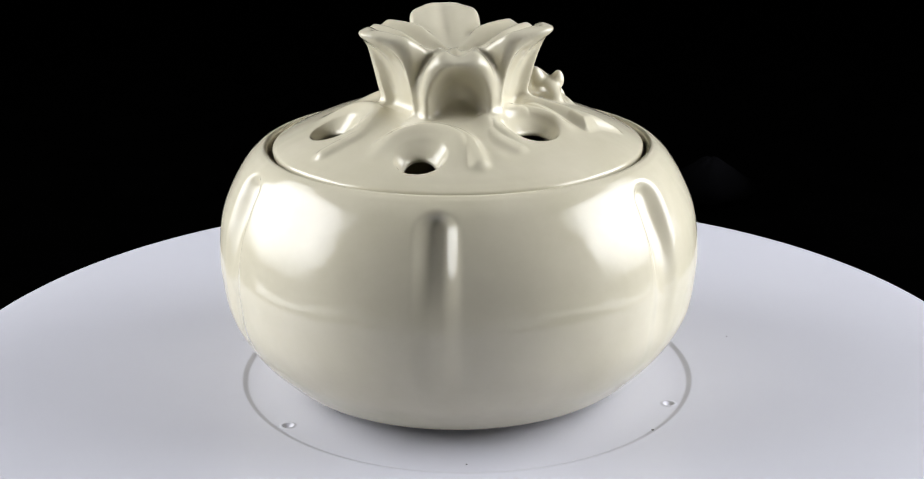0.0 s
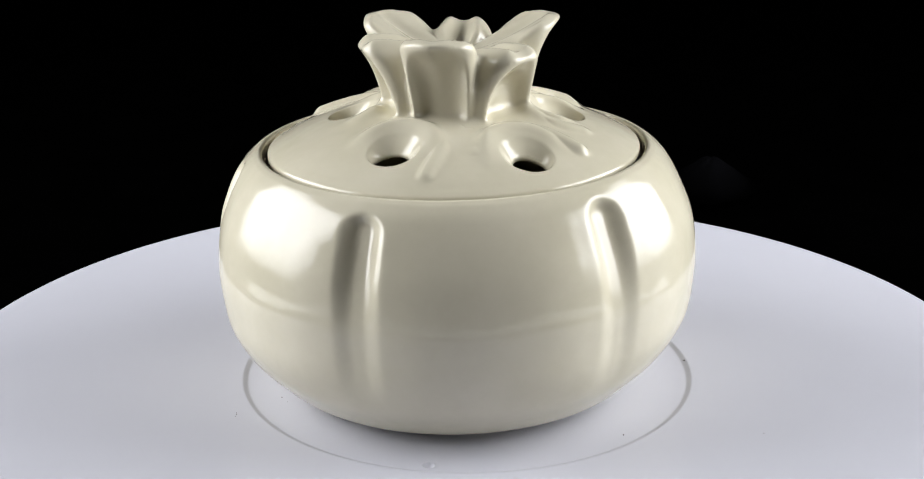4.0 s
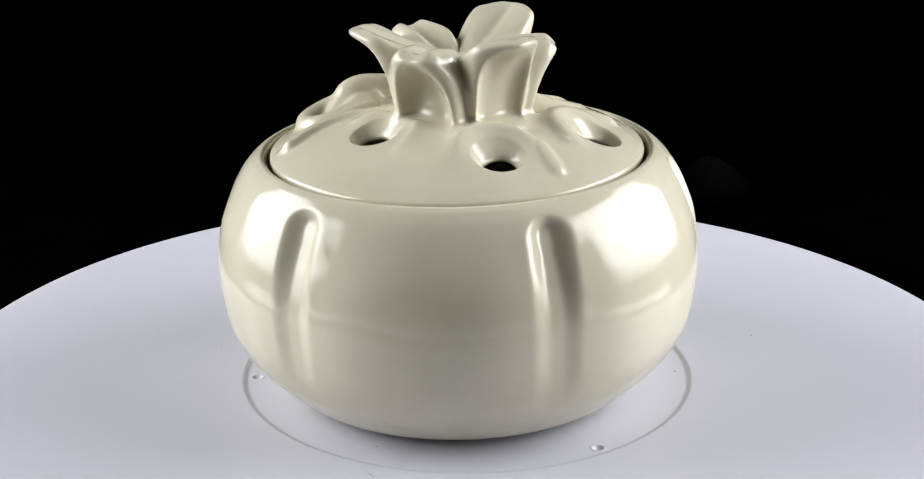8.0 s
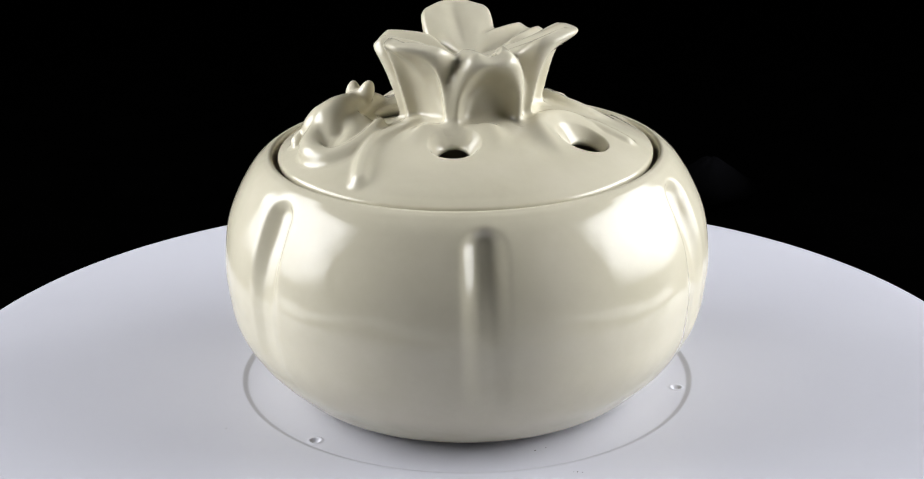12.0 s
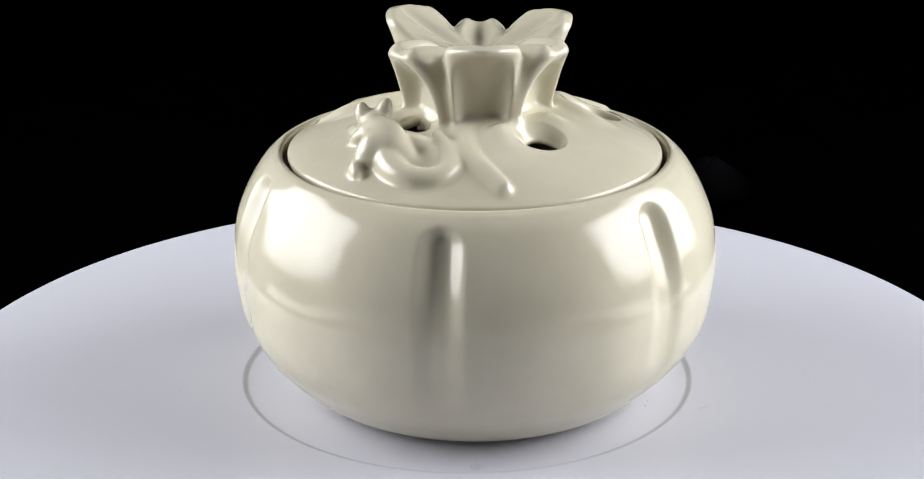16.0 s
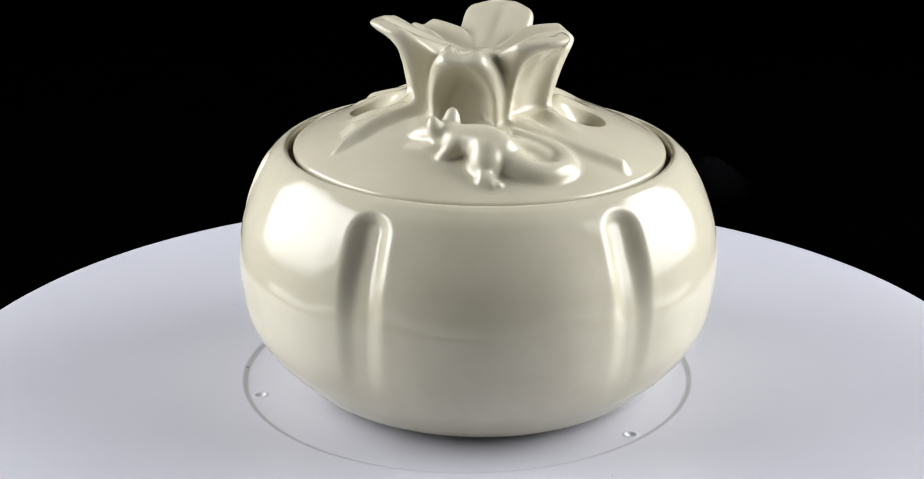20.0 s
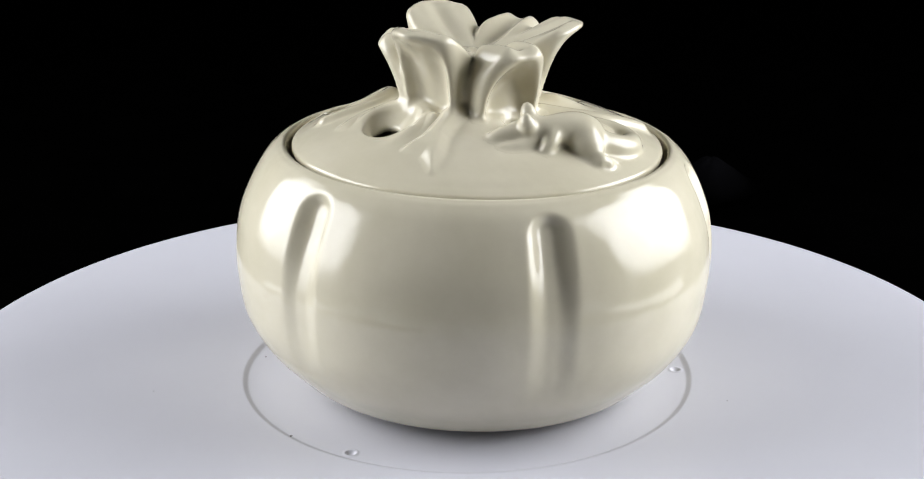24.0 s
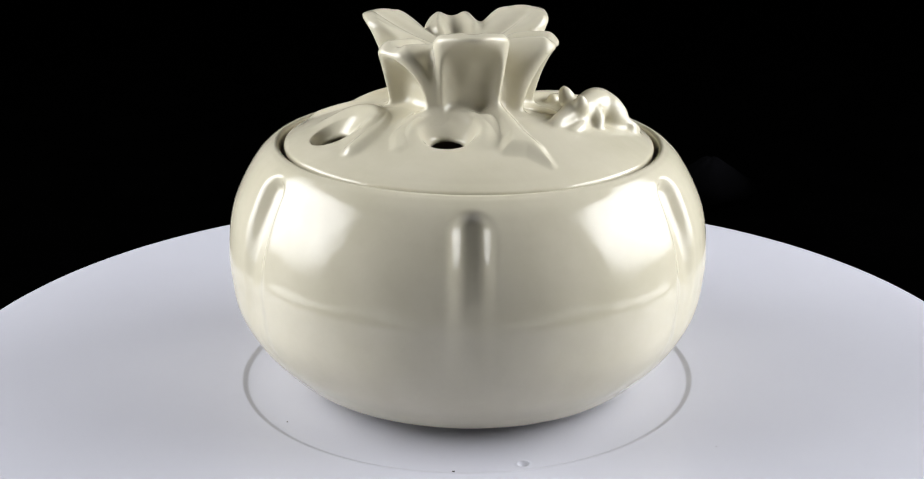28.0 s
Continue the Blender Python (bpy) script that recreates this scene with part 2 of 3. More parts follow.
BOWL_OUT = [(0.56, 0.0), (0.60, 0.004), (0.64, 0.010), (0.705, 0.018), (0.775, 0.046), (0.847, 0.11), (0.94, 0.213), (1.008, 0.34), (1.033, 0.48), (1.0385, 0.605),
            (1.018, 0.76), (0.971, 0.88), (0.911, 0.98), (0.865, 1.028), (0.838, 1.045)]
BOWL_LIP = [(0.826, 1.048), (0.815, 1.04), (0.812, 1.02), (0.810, 0.992), (0.800, 0.980), (0.765, 0.974), (0.735, 0.968), (0.732, 0.94), (0.80, 0.90), (0.90, 0.84), (0.97, 0.62), (0.94, 0.34), (0.78, 0.12), (0.5, 0.07), (0.02, 0.06)]
GROOVES = (-94.6, -155.5, 143.0, 87.0, 24.5, -35.5)
GROOVE_TOP, GROOVE_HALF, GROOVE_DEEP = 0.998, 0.086, 0.048


def build_bowl():
    out = spline(BOWL_OUT, 150)
    prof = list(map(tuple, out)) + list(map(tuple, spline(BOWL_LIP, 50)))
    prof = [(0.02, 0.02), (0.5, 0.02), (0.55, 0.01)] + prof

    pts = np.array(prof)
    run = np.concatenate([[0], np.cumsum(np.hypot(*np.diff(pts, axis=0).T))])
    first = 3 + int(np.argmin(np.abs(out[:, 1] - GROOVE_TOP)))

    def bend(k, r, z, a):
        if k > 150 or z < 0.1:
            return np.full(len(a), r)
        near = np.min([np.abs((a - radians(g) + math.pi) % (2 * math.pi) - math.pi) for g in GROOVES], axis=0)
        across = near * (0.55 + 0.45 * r)
        half = GROOVE_HALF
        below = run[first] - run[k] - half            # way down from the round end's centre
        d = np.hypot(across, min(below, 0))
        deep = 0.26 + 0.74 * smoothstep(0.52, 0.90, z)
        fade = smoothstep(0.17, 0.52, z)
        ditch = 1 - smoothstep(0.22 * half, 1.24 * half, d)
        brim = np.exp(-((d - half * 1.25) / 0.03) ** 2) * 0.0015
        press = 0.013 * np.exp(-(across / 0.19) ** 2) * smoothstep(0.1, 0.4, z) * (1 - smoothstep(0.80, 0.98, z))
        return r - fade * deep * (GROOVE_DEEP * ditch - brim) - press
    return lathe(prof, 720, "bowl", GLAZE, POT, "round ivory bowl with six pressed vertical grooves", bend)


build_bowl()

LID_Z = [(0.0, 1.25), (0.2, 1.238), (0.3, 1.223), (0.4, 1.200), (0.5, 1.172), (0.6, 1.138), (0.7, 1.096), (0.755, 1.067), (0.780, 1.0525)]
# the holes: middle and radius of the funnel's mouth, radius of the bore, and how far it lies outwards of the mouth's middle
HOLES = [
    (-0.143, -0.580, 0.110, 0.069, 0.020),
    (0.300, -0.322, 0.120, 0.069, 0.024),
    (-0.290, 0.308, 0.110, 0.069, 0.020),
    (-0.505, -0.190, 0.110, 0.069, 0.020),
    (0.224, 0.200, 0.080, 0.064, 0.004),
]
BORE_DEEP = 0.048
# ridges in the lid: way points, half width at start and end, height at start and end
RIDGES = [
    ([(0.02, 0.28), (0.0, 0.45), (-0.06, 0.57), (-0.165, 0.69)], 0.046, 0.036, 0.016, 0.032),
    ([(-0.29, -0.47), (-0.19, -0.40), (-0.05, -0.42), (0.030, -0.49), (0.066, -0.57), (0.088, -0.645)], 0.046, 0.036, 0.016, 0.026),
    ([(-0.43, -0.03), (-0.335, -0.12), (-0.325, -0.22), (-0.39, -0.34), (-0.54, -0.42)], 0.040, 0.032, 0.016, 0.018),
    ([(0.262, -0.192), (0.190, -0.226), (0.131, -0.330), (0.168, -0.456), (0.24, -0.520)], 0.042, 0.034, 0.026, 0.012),
]


FORK = [(0.26, -0.025), (0.37, -0.052), (0.47, -0.074), (0.57, -0.072), (0.672, -0.095), (0.580, -0.142), (0.535, -0.218), (0.460, -0.155), (0.36, -0.128), (0.26, -0.110)]      # outline of the forked twig


def fork_rise(x, y):
    """How far the forked twig stands up: a soft-edged plateau that sinks towards its two tips."""
    best, inside = np.full(x.shape, 9.0), np.zeros(x.shape, bool)
    for (ax, ay), (bx, by) in zip(FORK, FORK[1:] + FORK[:1]):
        t = np.clip(((x - ax) * (bx - ax) + (y - ay) * (by - ay)) / ((bx - ax) ** 2 + (by - ay) ** 2), 0, 1)
        best = np.minimum(best, np.hypot(x - ax - t * (bx - ax), y - ay - t * (by - ay)))
        if ay != by:
            inside ^= ((ay > y) != (by > y)) & (x < (bx - ax) * (y - ay) / (by - ay) + ax)
    depth = np.where(inside, best, -best)
    return (0.040 - 0.010 * smoothstep(0.40, 0.68, x)) * smoothstep(-0.034, 0.034, depth)


def near_path(x, y, points):
    """The distance from a polyline, and how far along it (0 to 1)."""
    pts = spline([(*p, 0) for p in points], 24)[:, :2]
    best = np.full(x.shape, 9.0)
    along = np.zeros(x.shape)
    for i in range(len(pts) - 1):
        a, d = pts[i], pts[i + 1] - pts[i]
        raw = ((x - a[0]) * d[0] + (y - a[1]) * d[1]) / (d @ d)
        t = np.clip(raw, 0, 1)
        q = np.hypot(x - a[0] - t * d[0], y - a[1] - t * d[1])
        m = q < best
        best[m], along[m] = q[m], (i + t[m]) / (len(pts) - 1)
    return best, along


def lid_height(x, y):
    r = np.hypot(x, y)
    pts = spline([(*p, 0) for p in LID_Z], 200)
    z = np.interp(r, pts[:, 0], pts[:, 1]) - 0.034 * np.exp(-((x - 0.14) ** 2 + (y - 0.25) ** 2) / 0.19 ** 2)
    rise = np.zeros(x.shape)
    for path, w0, w1, h0, h1 in RIDGES:
        d, s = near_path(x, y, path)
        w = w0 + (w1 - w0) * s
        rise = np.maximum(rise, (h0 + (h1 - h0) * s) * np.exp(-(d / w) ** 3))
    rise = np.maximum(rise, fork_rise(x, y))
    for hx, hy, mouth, bore, off in HOLES:
        d = np.hypot(x - hx, y - hy)
        out = math.hypot(hx, hy)
        inward = ((hx - x) * hx + (hy - y) * hy) / np.maximum(d, 1e-6) / out
        crest = np.exp(-((d - mouth - 0.058) / 0.048) ** 2) * 0.034 * smoothstep(-0.35, 0.85, inward) * smoothstep(0.26, 0.36, r)
        if off > 0.022:
            crest = np.maximum(crest, 0.024 * np.exp(-((d - mouth - 0.030) / 0.040) ** 2) * smoothstep(-0.85, 0.0, inward))      # this one has a raised rim
        rise = np.maximum(rise, crest * (1.0 if mouth > 0.1 else 0.0))
    for hx, hy, mouth, bore, off in HOLES:
        d = np.hypot(x - hx, y - hy)
        out = math.hypot(hx, hy)
        from_bore = np.hypot(x - hx * (1 + off / out), y - hy * (1 + off / out)) - bore
        to_mouth = mouth - d
        t = np.where(to_mouth <= 0, 1.0, np.clip(from_bore / np.maximum(from_bore + to_mouth, 1e-6), 0, 1))
        rise = rise * smoothstep(mouth * 0.75, mouth * 1.1, d) - (BORE_DEEP if mouth > 0.1 else 0.012) * (1 - t) ** 1.3
    return z + rise


def build_lid():
    cols, rings = 600, 170
    a = np.linspace(0, 2 * math.pi, cols, endpoint=False)
    rad = np.linspace(0.02, 0.779, rings)
    x = rad[:, None] * np.cos(a)
    y = rad[:, None] * np.sin(a)
    keep = np.ones(x.shape, bool)
    for mx, my, mouth, bore, off in HOLES:
        hx, hy = mx * (1 + off / math.hypot(mx, my)), my * (1 + off / math.hypot(mx, my))
        dx, dy = x - hx, y - hy
        d = np.hypot(dx, dy)
        wob = bore * (1 + 0.06 * np.cos(2 * np.arctan2(dy, dx) + hx * 20) + 0.04 * np.cos(3 * np.arctan2(dy, dx) + hy * 30))
        snap = np.abs(d - wob) < 0.0058
        x = np.where(snap, hx + dx * wob / np.maximum(d, 1e-6), x)
        y = np.where(snap, hy + dy * wob / np.maximum(d, 1e-6), y)
        keep &= (d > wob) & ~snap
    z = lid_height(x, y)
    pts = spline([(*p, 0) for p in LID_Z], 200)
    under = np.minimum(z - 0.014, np.interp(np.hypot(x, y), pts[:, 0], pts[:, 1]) - 0.062)
    n = rings * cols
    verts = list(zip(x.ravel(), y.ravel(), z.ravel())) + list(zip(x.ravel(), y.ravel(), under.ravel()))
    flat = keep.ravel()
    top = [f for f in grid_faces(rings, cols) if any(flat[i] for i in f)]
    faces = top + [tuple(n + i for i in reversed(f)) for f in top]
    count = {}
    for f in top:
        for i in range(4):
            e = (f[i], f[(i + 1) % 4])
            key = (min(e), max(e))
            count[key] = None if key in count else e
    rim = (rings - 1) * cols
    for e in count.values():
        if e and not (e[0] >= rim and e[1] >= rim):
            faces.append((e[0], e[1], n + e[1], n + e[0]))
    base = 2 * n
    edge = ((0.783, 1.0505), (0.7868, 1.0475), (0.7897, 1.0435), (0.7915, 1.0385), (0.792, 1.033), (0.79, 1.0), (0.765, 0.985))
    for r, zz in edge:
        verts += list(zip(r * np.cos(a), r * np.sin(a), np.full(cols, zz)))
    faces += [tuple(base + i for i in f) for f in grid_faces(len(edge), cols)]
    last = base + (len(edge) - 1) * cols
    for j in range(cols):
        k = (j + 1) % cols
        faces.append((rim + j, rim + k, base + k, base + j))
        faces.append((last + j, last + k, n + rim + k, n + rim + j))
    return part("lid", verts, faces, GLAZE, POT, "ivory lid pierced by five holes, with twigs in relief")


LID = build_lid()


# ---- soft solids: a field of distances, met by a net of quads ----
def soft_min(a, b, k):
    h = np.clip(0.5 + 0.5 * (b - a) / k, 0, 1)
    return b + (a - b) * h - k * h * (1 - h)


def soft_max(a, b, k):
    return -soft_min(-a, -b, k)


def net(field, origin, step):
    """The surface where the field is zero, as vertices and quads."""
    f = field
    shape = np.array(f.shape) - 1
    total = np.zeros((*shape, 3))
    hits = np.zeros(tuple(shape))
    corner = {}
    for dx in (0, 1):
        for dy in (0, 1):
            for dz in (0, 1):
                corner[dx, dy, dz] = f[dx:dx + shape[0], dy:dy + shape[1], dz:dz + shape[2]]
    for c in corner:
        for axis in range(3):
            if c[axis]:
                continue
            o = tuple(1 if i == axis else c[i] for i in range(3))
            a, b = corner[c], corner[o]
            m = (a < 0) != (b < 0)
            t = np.where(m, a / np.where(m, a - b, 1), 0)
            for i in range(3):
                total[..., i] += np.where(m, c[i] + (t if i == axis else 0), 0)
            hits += m
    live = hits > 0
    index = np.full(tuple(shape), -1)
    index[live] = np.arange(live.sum())
    cells = np.argwhere(live)
    verts = (cells + total[live] / hits[live][:, None]) * step + np.array(origin)
    quads = []
    for axis in range(3):
        b, c = (axis + 1) % 3, (axis + 2) % 3
        lo, hi = [slice(None)] * 3, [slice(None)] * 3
        lo[axis], hi[axis] = slice(0, -1), slice(1, None)
        f0, f1 = f[tuple(lo)], f[tuple(hi)]
        at = np.argwhere((f0 < 0) != (f1 < 0))
        ok = (at[:, b] > 0) & (at[:, c] > 0) & (at[:, b] < shape[b]) & (at[:, c] < shape[c])
        at = at[ok]
        flip = f0[tuple(at.T)] < 0
        ring = []
        for db, dc in ((1, 1), (0, 1), (0, 0), (1, 0)):
            k = at.copy()
            k[:, b] -= db
            k[:, c] -= dc
            ring.append(index[tuple(k.T)])
        q = np.stack(ring, 1)
        q[~flip] = q[~flip][:, ::-1]
        quads.append(q)
    return verts, np.concatenate(quads)


def relax(verts, quads, rounds):
    """Even out a net of quads."""
    edges = np.concatenate([quads[:, [0, 1]], quads[:, [1, 2]], quads[:, [2, 3]], quads[:, [3, 0]]])
    for k in range(rounds):
        total, count = np.zeros_like(verts), np.zeros(len(verts))
        for i, j in ((0, 1), (1, 0)):
            np.add.at(total, edges[:, i], verts[edges[:, j]])
            np.add.at(count, edges[:, i], 1)
        verts = verts + (0.5 if k % 2 == 0 else -0.42) * (total / np.maximum(count, 1)[:, None] - verts)
    return verts


def sink_edge(verts, bare, origin, step, start):
    """Lift a moulded piece a hair off the lid, and let its outermost edge dip under the lid's glaze."""
    i = np.clip(np.round((verts - np.array(origin)) / step).astype(int), 0, np.array(bare.shape) - 1)
    verts = verts.copy()
    verts[:, 2] += 0.0006 - 0.0030 * smoothstep(start, start + 0.016, bare[tuple(i.T)])
    return verts


def cast(name, verts, quads, pick, label=""):
    """One glazed piece out of the picked quads of a net."""
    q = quads[pick]
    used = np.unique(q)
    back = np.full(len(verts), -1)
    back[used] = np.arange(len(used))
    me = bpy.data.meshes.new(name)
    me.from_pydata((verts[used] * U).tolist(), [], back[q].tolist())
    me.materials.append(GLAZE)
    me.polygons.foreach_set("use_smooth", [True] * len(me.polygons))
    ob = new(name, me)
    ob.parent = LID
    return tagged(ob, label) if label else ob


# ---- the flower on the lid: six thick petals round a hollow ----
# azimuth, radius and height of the lip, half width, where the arch begins, how square it is, depth of the hollow face
PETALS = [
    (214.5, 0.466, 1.610, 0.168, 0.66, 3.0, 0.072),
    (-30, 0.470, 1.620, 0.168, 0.66, 3.0, 0.072),
    (98, 0.480, 1.606, 0.168, 0.66, 3.0, 0.072),
    (273.5, 0.415, 1.508, 0.172, 0.36, 2.0, 0.128),
    (40, 0.424, 1.526, 0.168, 0.36, 2.0, 0.128),
    (152, 0.420, 1.538, 0.170, 0.36, 2.0, 0.128),
]
HEART = 1.425
BLOOM_X, BLOOM_Y = -0.01, -0.03


def petal_field(x, y, z, az, r_lip, z_lip, half, arch, square, sink):
    c, q = math.cos(radians(az)), math.sin(radians(az))
    out, side = (x - BLOOM_X) * c + (y - BLOOM_Y) * q, np.abs((y - BLOOM_Y) * c - (x - BLOOM_X) * q)
    big = r_lip > 0.442
    u = np.clip(side / half, 0, 1.3)
    s = np.clip((z - 1.17) / (z_lip - 1.17), 0, 1.15)
    wide = half * ((0.66 + 0.34 * s) if big else (0.84 + 0.16 * s))
    over = np.clip((s - arch) / (1.06 - arch), 0, 1)
    wide = wide * np.sqrt(np.clip(1 - over ** square, 0.02, 1))
    curl = 0.105 * np.sqrt(u * u + 0.012) ** 1.5 if big else 0.085 * u ** 2.5
    e = np.clip(s * (1.11 if big else 1.06), 0, 1.04)
    foot = 0.268 if big else 0.276
    edge = foot + (r_lip - foot) * ((0.78 * e + 0.22 * e ** 6) if big else (0.80 * e + 0.20 * e ** 3)) - curl * s
    mask = (side / ((half * (0.64 + 0.27 * s)) if big else half * 0.79)) ** (3.4 if big else square) + np.clip((s - 0.30) / (0.56 if big else 0.60), 0, 2) ** (3.4 if big else square) * 0.98
    face = edge - 1.12 * sink * (1 - smoothstep(-0.35, 1.0, mask)) * smoothstep(-0.5, 0.15, s)
    f_out = (out - face) * 0.88
    f_side = side - wide
    run = np.clip(out / (r_lip - curl), 0, 1.25)
    roof = HEART + (z_lip - HEART) * run ** (0.68 if big else 1.1) - 0.75 * np.clip(out - (r_lip - curl - 0.06), 0, 1) - (0.034 if big else 0.018) * u ** 2 \
        - (0.060 if big else 0.085) * smoothstep(0.30, 0.75, side / (0.03 + np.clip(out, 0, 1))) \
        + (0.018 * np.sin(math.pi * np.clip(run, 0, 1) ** 2.4) + (0.05 - 0.15 * np.cos(u * 5.5)) * run * (1.05 - run) - (0.034 + 0.05 * run) * u ** 2 if not big else -0.085 * np.clip(1.0 - np.sqrt(u * u + 0.01), 0, 1) * run * np.clip(1.0 - run, 0, 1) ** 1.3 * 3.2 - 0.016 * np.cos(u * 10.0) * run * np.clip(1.0 - run, 0, 1))
    f_top = (z - roof) * 0.92
    f = soft_max(soft_max(f_out, f_side, 0.034), f_top, 0.022)
    return np.maximum(f, -0.02 - out)


def build_flower():
    step = 0.008
    gx = np.arange(-0.60, 0.601, step)
    gz = np.arange(1.10, 1.66, step)
    x, y, z = np.meshgrid(gx, gx, gz, indexing="ij")
    f = soft_max(np.hypot(x - BLOOM_X, y - BLOOM_Y) - 0.243, z - HEART + 0.04, 0.05)
    for row in PETALS:
        f = soft_min(f, petal_field(x, y, z, *row), 0.042)
    bare = f
    ground = (z - lid_height(x[:, :, 0], y[:, :, 0])[:, :, None]) * 0.9
    f = soft_min(f, ground, 0.034)
    hx, hy, mouth, bore, off = HOLES[-1]      # the hole at the flower's foot cuts into it
    pit = np.minimum(bore + 0.004 - np.hypot(x - hx * 1.014, y - hy * 1.014), (1.275 - z) * 0.8)
    f = soft_max(f, pit, 0.014)
    verts, quads = net(f, (gx[0], gx[0], gz[0]), step)
    verts = relax(verts, quads, 6)
    mid = verts[quads].mean(1)
    i = np.clip(np.round((mid - (gx[0], gx[0], gz[0])) / step).astype(int), 0, np.array(f.shape) - 1)
    verts = sink_edge(verts, bare, (gx[0], gx[0], gz[0]), step, 0.034)
    near = (bare[tuple(i.T)] < 0.050) & (mid[:, 2] > 1.15)
    for hx, hy, mouth, bore, off in HOLES:
        near &= (np.hypot(mid[:, 0] - hx * 1.02, mid[:, 1] - hy * 1.02) > bore - (0.0 if mouth > 0.1 else 0.006)) | (mid[:, 2] > 1.20)
    turn = np.degrees(np.arctan2(mid[:, 1] - BLOOM_Y, mid[:, 0] - BLOOM_X))
    away = np.stack([np.abs((turn - row[0] + 180) % 360 - 180) for row in PETALS])
    owner = away.argmin(0)
    for k, row in enumerate(PETALS):
        cast("petal", verts, quads, near & (owner == k), "wide square-tipped petal" if k < 3 else "short arched petal with a hollow face")


build_flower()


# ---- the squirrel on the lid, one cast piece ----
def beads(points, radii, steps):
    path = spline(points, steps)
    rr = spline([(r, 0, 0) for r in radii], steps)[:, 0]
    return [(*p, r) for p, r in zip(path, rr)]


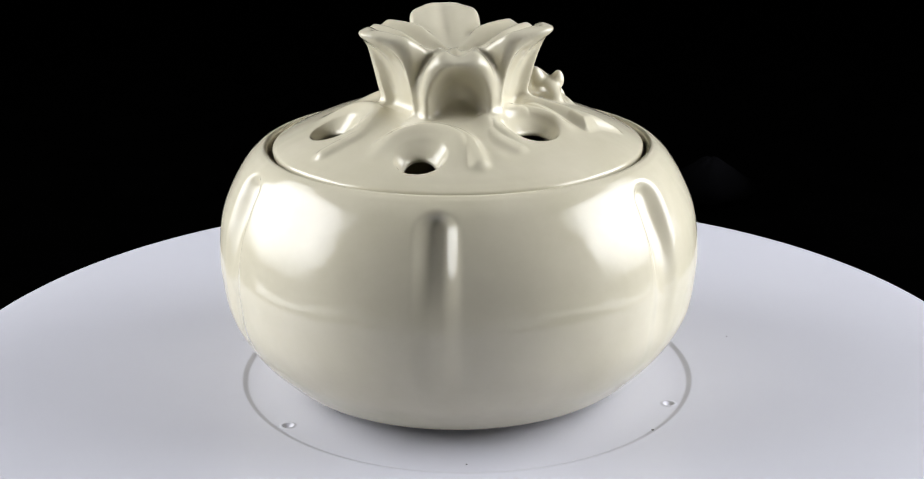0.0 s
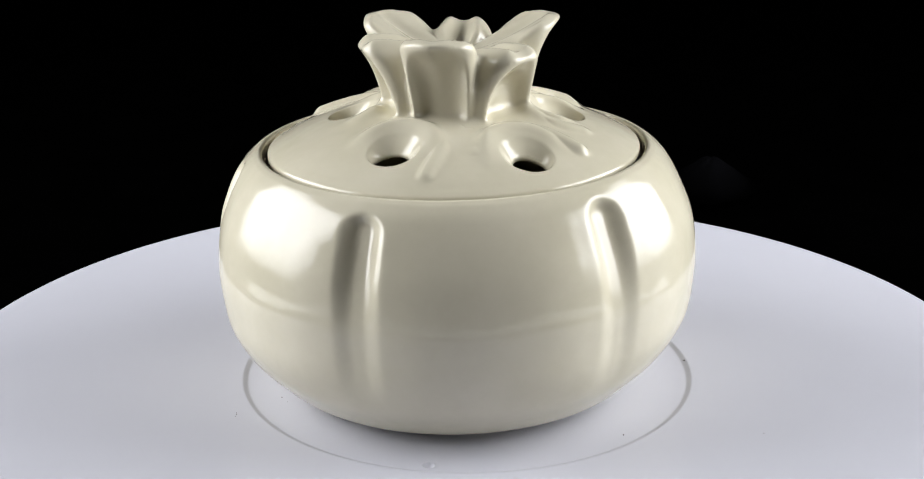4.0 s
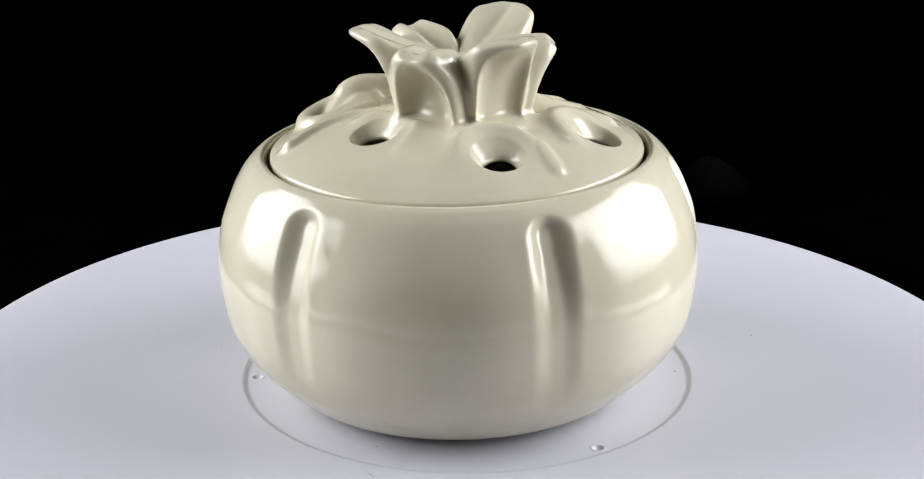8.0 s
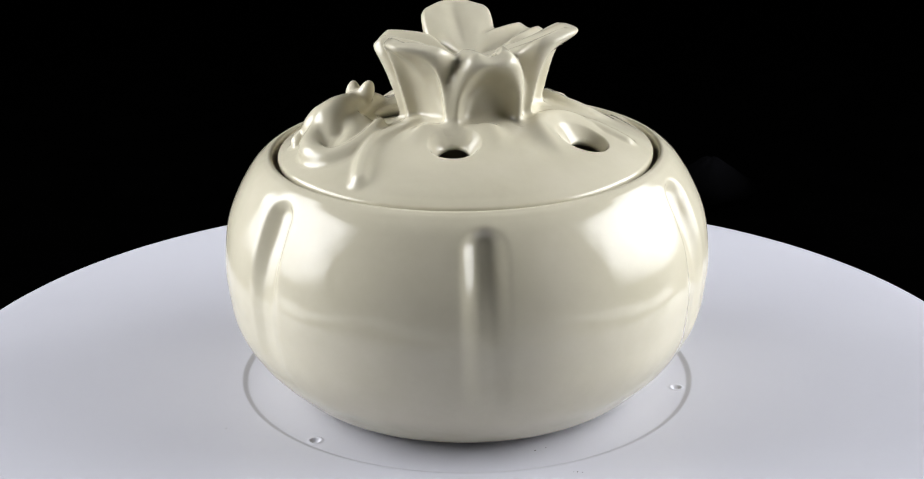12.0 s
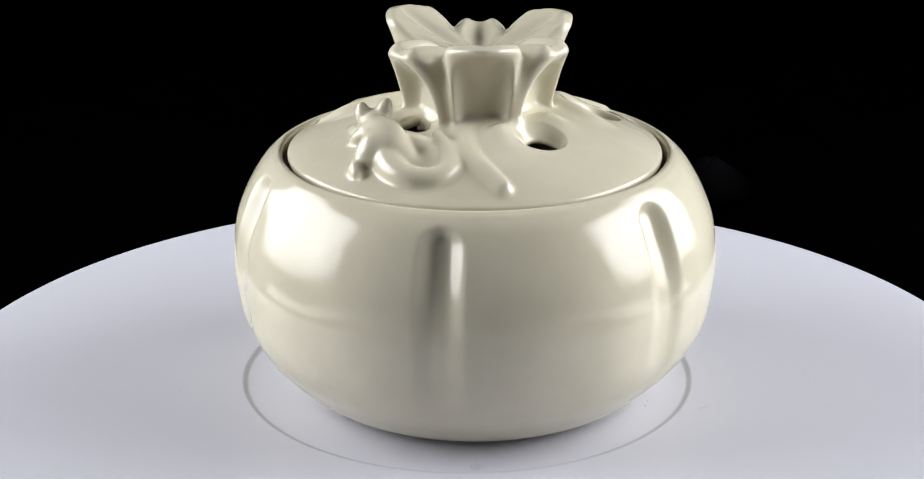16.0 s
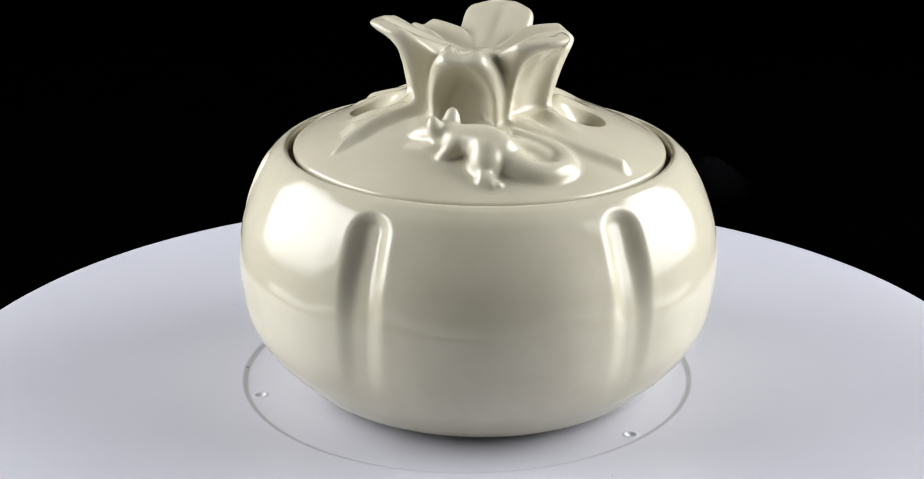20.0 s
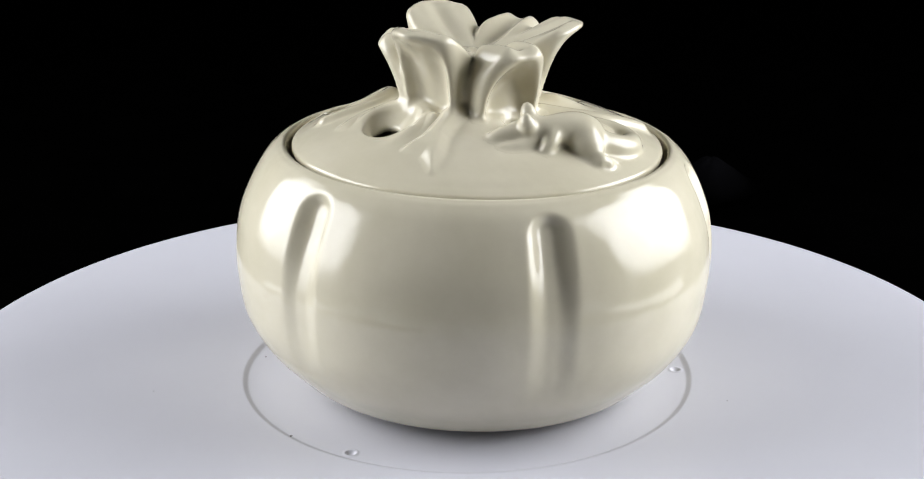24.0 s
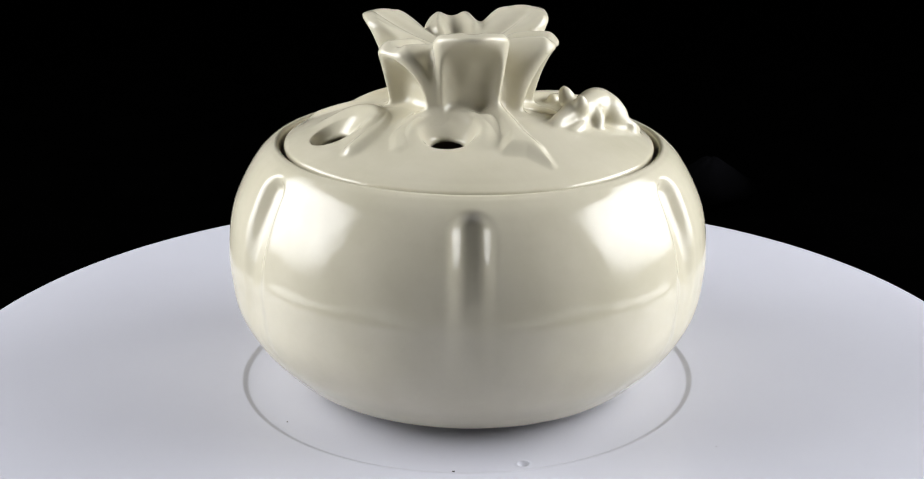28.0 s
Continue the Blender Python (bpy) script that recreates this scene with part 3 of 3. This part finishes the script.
SQUIRREL = (
    beads([(0.295, 0.480, 1.180), (0.32, 0.43, 1.204), (0.35, 0.37, 1.207), (0.375, 0.31, 1.206), (0.390, 0.265, 1.206)],
          [0.074, 0.069, 0.061, 0.053, 0.047], 14)                                                                                        # trunk
    + [(0.365, 0.490, 1.150, 0.070), (0.350, 0.474, 1.184, 0.066)]                                                                       # haunch
    + [(0.395, 0.245, 1.214, 0.050), (0.409, 0.205, 1.206, 0.042)]                                                                       # head
    + beads([(0.415, 0.175, 1.198), (0.425, 0.138, 1.190), (0.430, 0.114, 1.184)], [0.034, 0.024, 0.014], 6)                             # snout
    + beads([(0.354, 0.252, 1.248), (0.345, 0.245, 1.278), (0.338, 0.238, 1.302)], [0.030, 0.020, 0.007], 8)                             # ears
    + beads([(0.432, 0.255, 1.238), (0.440, 0.249, 1.258), (0.443, 0.245, 1.286)], [0.028, 0.018, 0.006], 8)
    + beads([(0.43, 0.275, 1.175), (0.465, 0.225, 1.165), (0.485, 0.170, 1.160)], [0.023, 0.018, 0.013], 8)                              # forelegs
    + beads([(0.400, 0.350, 1.200), (0.435, 0.348, 1.178), (0.462, 0.330, 1.155)], [0.034, 0.025, 0.016], 7)
    + beads([(0.385, 0.50, 1.138), (0.412, 0.53, 1.122), (0.422, 0.55, 1.112)], [0.028, 0.019, 0.014], 6)                                # hind foot
    + beads([(0.42, 0.545, 1.112), (0.440, 0.548, 1.105)], [0.012, 0.008], 4)
    + beads([(0.42, 0.550, 1.112), (0.422, 0.588, 1.098)], [0.012, 0.008], 5)
    + beads([(0.415, 0.550, 1.112), (0.390, 0.598, 1.095)], [0.012, 0.008], 5)
    + beads([(0.30, 0.53, 1.145), (0.255, 0.612, 1.120), (0.17, 0.655, 1.108), (0.090, 0.640, 1.106), (0.048, 0.575, 1.128), (0.065, 0.47, 1.160), (0.12, 0.36, 1.20)],
            [0.050, 0.045, 0.042, 0.040, 0.038, 0.032, 0.02], 40)                                                                        # tail
    + beads([(0.26, 0.50, 1.155), (0.22, 0.535, 1.118), (0.15, 0.53, 1.100)], [0.058, 0.048, 0.045], 8)
    + beads([(0.26, 0.425, 1.166), (0.20, 0.44, 1.150), (0.14, 0.475, 1.134), (0.11, 0.54, 1.118)], [0.048, 0.050, 0.048, 0.044], 18)      # the hollow of the tail
    + beads([(0.27, 0.385, 1.170), (0.20, 0.39, 1.156), (0.14, 0.43, 1.142)], [0.044, 0.044, 0.042], 14)
)


def build_squirrel():
    step = 0.0075
    lo, hi = np.array((-0.06, 0.06, 1.03)), np.array((0.62, 0.78, 1.36))
    axes = [np.arange(a, b, step) for a, b in zip(lo, hi)]
    x, y, z = np.meshgrid(*axes, indexing="ij")
    k = 0.007
    total = np.zeros(x.shape)
    for cx, cy, cz, r in SQUIRREL:
        total += np.exp(-np.clip((np.sqrt((x - cx) ** 2 + (y - cy) ** 2 + (z - cz) ** 2) - r) / k, -40, 40))
    bare = -k * np.log(total + 1e-30)
    ground = (z - lid_height(x[:, :, 0], y[:, :, 0])[:, :, None]) * 0.9
    f = soft_min(bare, ground, 0.024)
    verts, quads = net(f, lo, step)
    verts = relax(verts, quads, 4)
    mid = verts[quads].mean(1)
    i = np.clip(np.round((mid - lo) / step).astype(int), 0, np.array(f.shape) - 1)
    verts = sink_edge(verts, bare, lo, step, 0.024)
    near = bare[tuple(i.T)] < 0.040
    for hx, hy, mouth, bore, off in HOLES:
        near &= np.hypot(mid[:, 0] - hx, mid[:, 1] - hy) > bore + 0.018
    cast("squirrel", verts, quads, near, "ivory squirrel with a curled bushy tail, moulded on the lid")


build_squirrel()


# ---- what moves: the platter turns, and the pot with it ----
def motions():
    steps = [0.5 * k for k in range(int(SECONDS * 2) + 1)]
    walk(PLATTER, [(t, pose(0, 0, 0, 0, 0, SPIN * t)) for t in steps])
    stand = pose(POT_X * U, POT_Y * U, 0.006 * U, -1.17, -0.30, 0)
    walk(POT, [(t, pose(0, 0, 0, 0, 0, SPIN * t) @ stand) for t in steps])


motions()
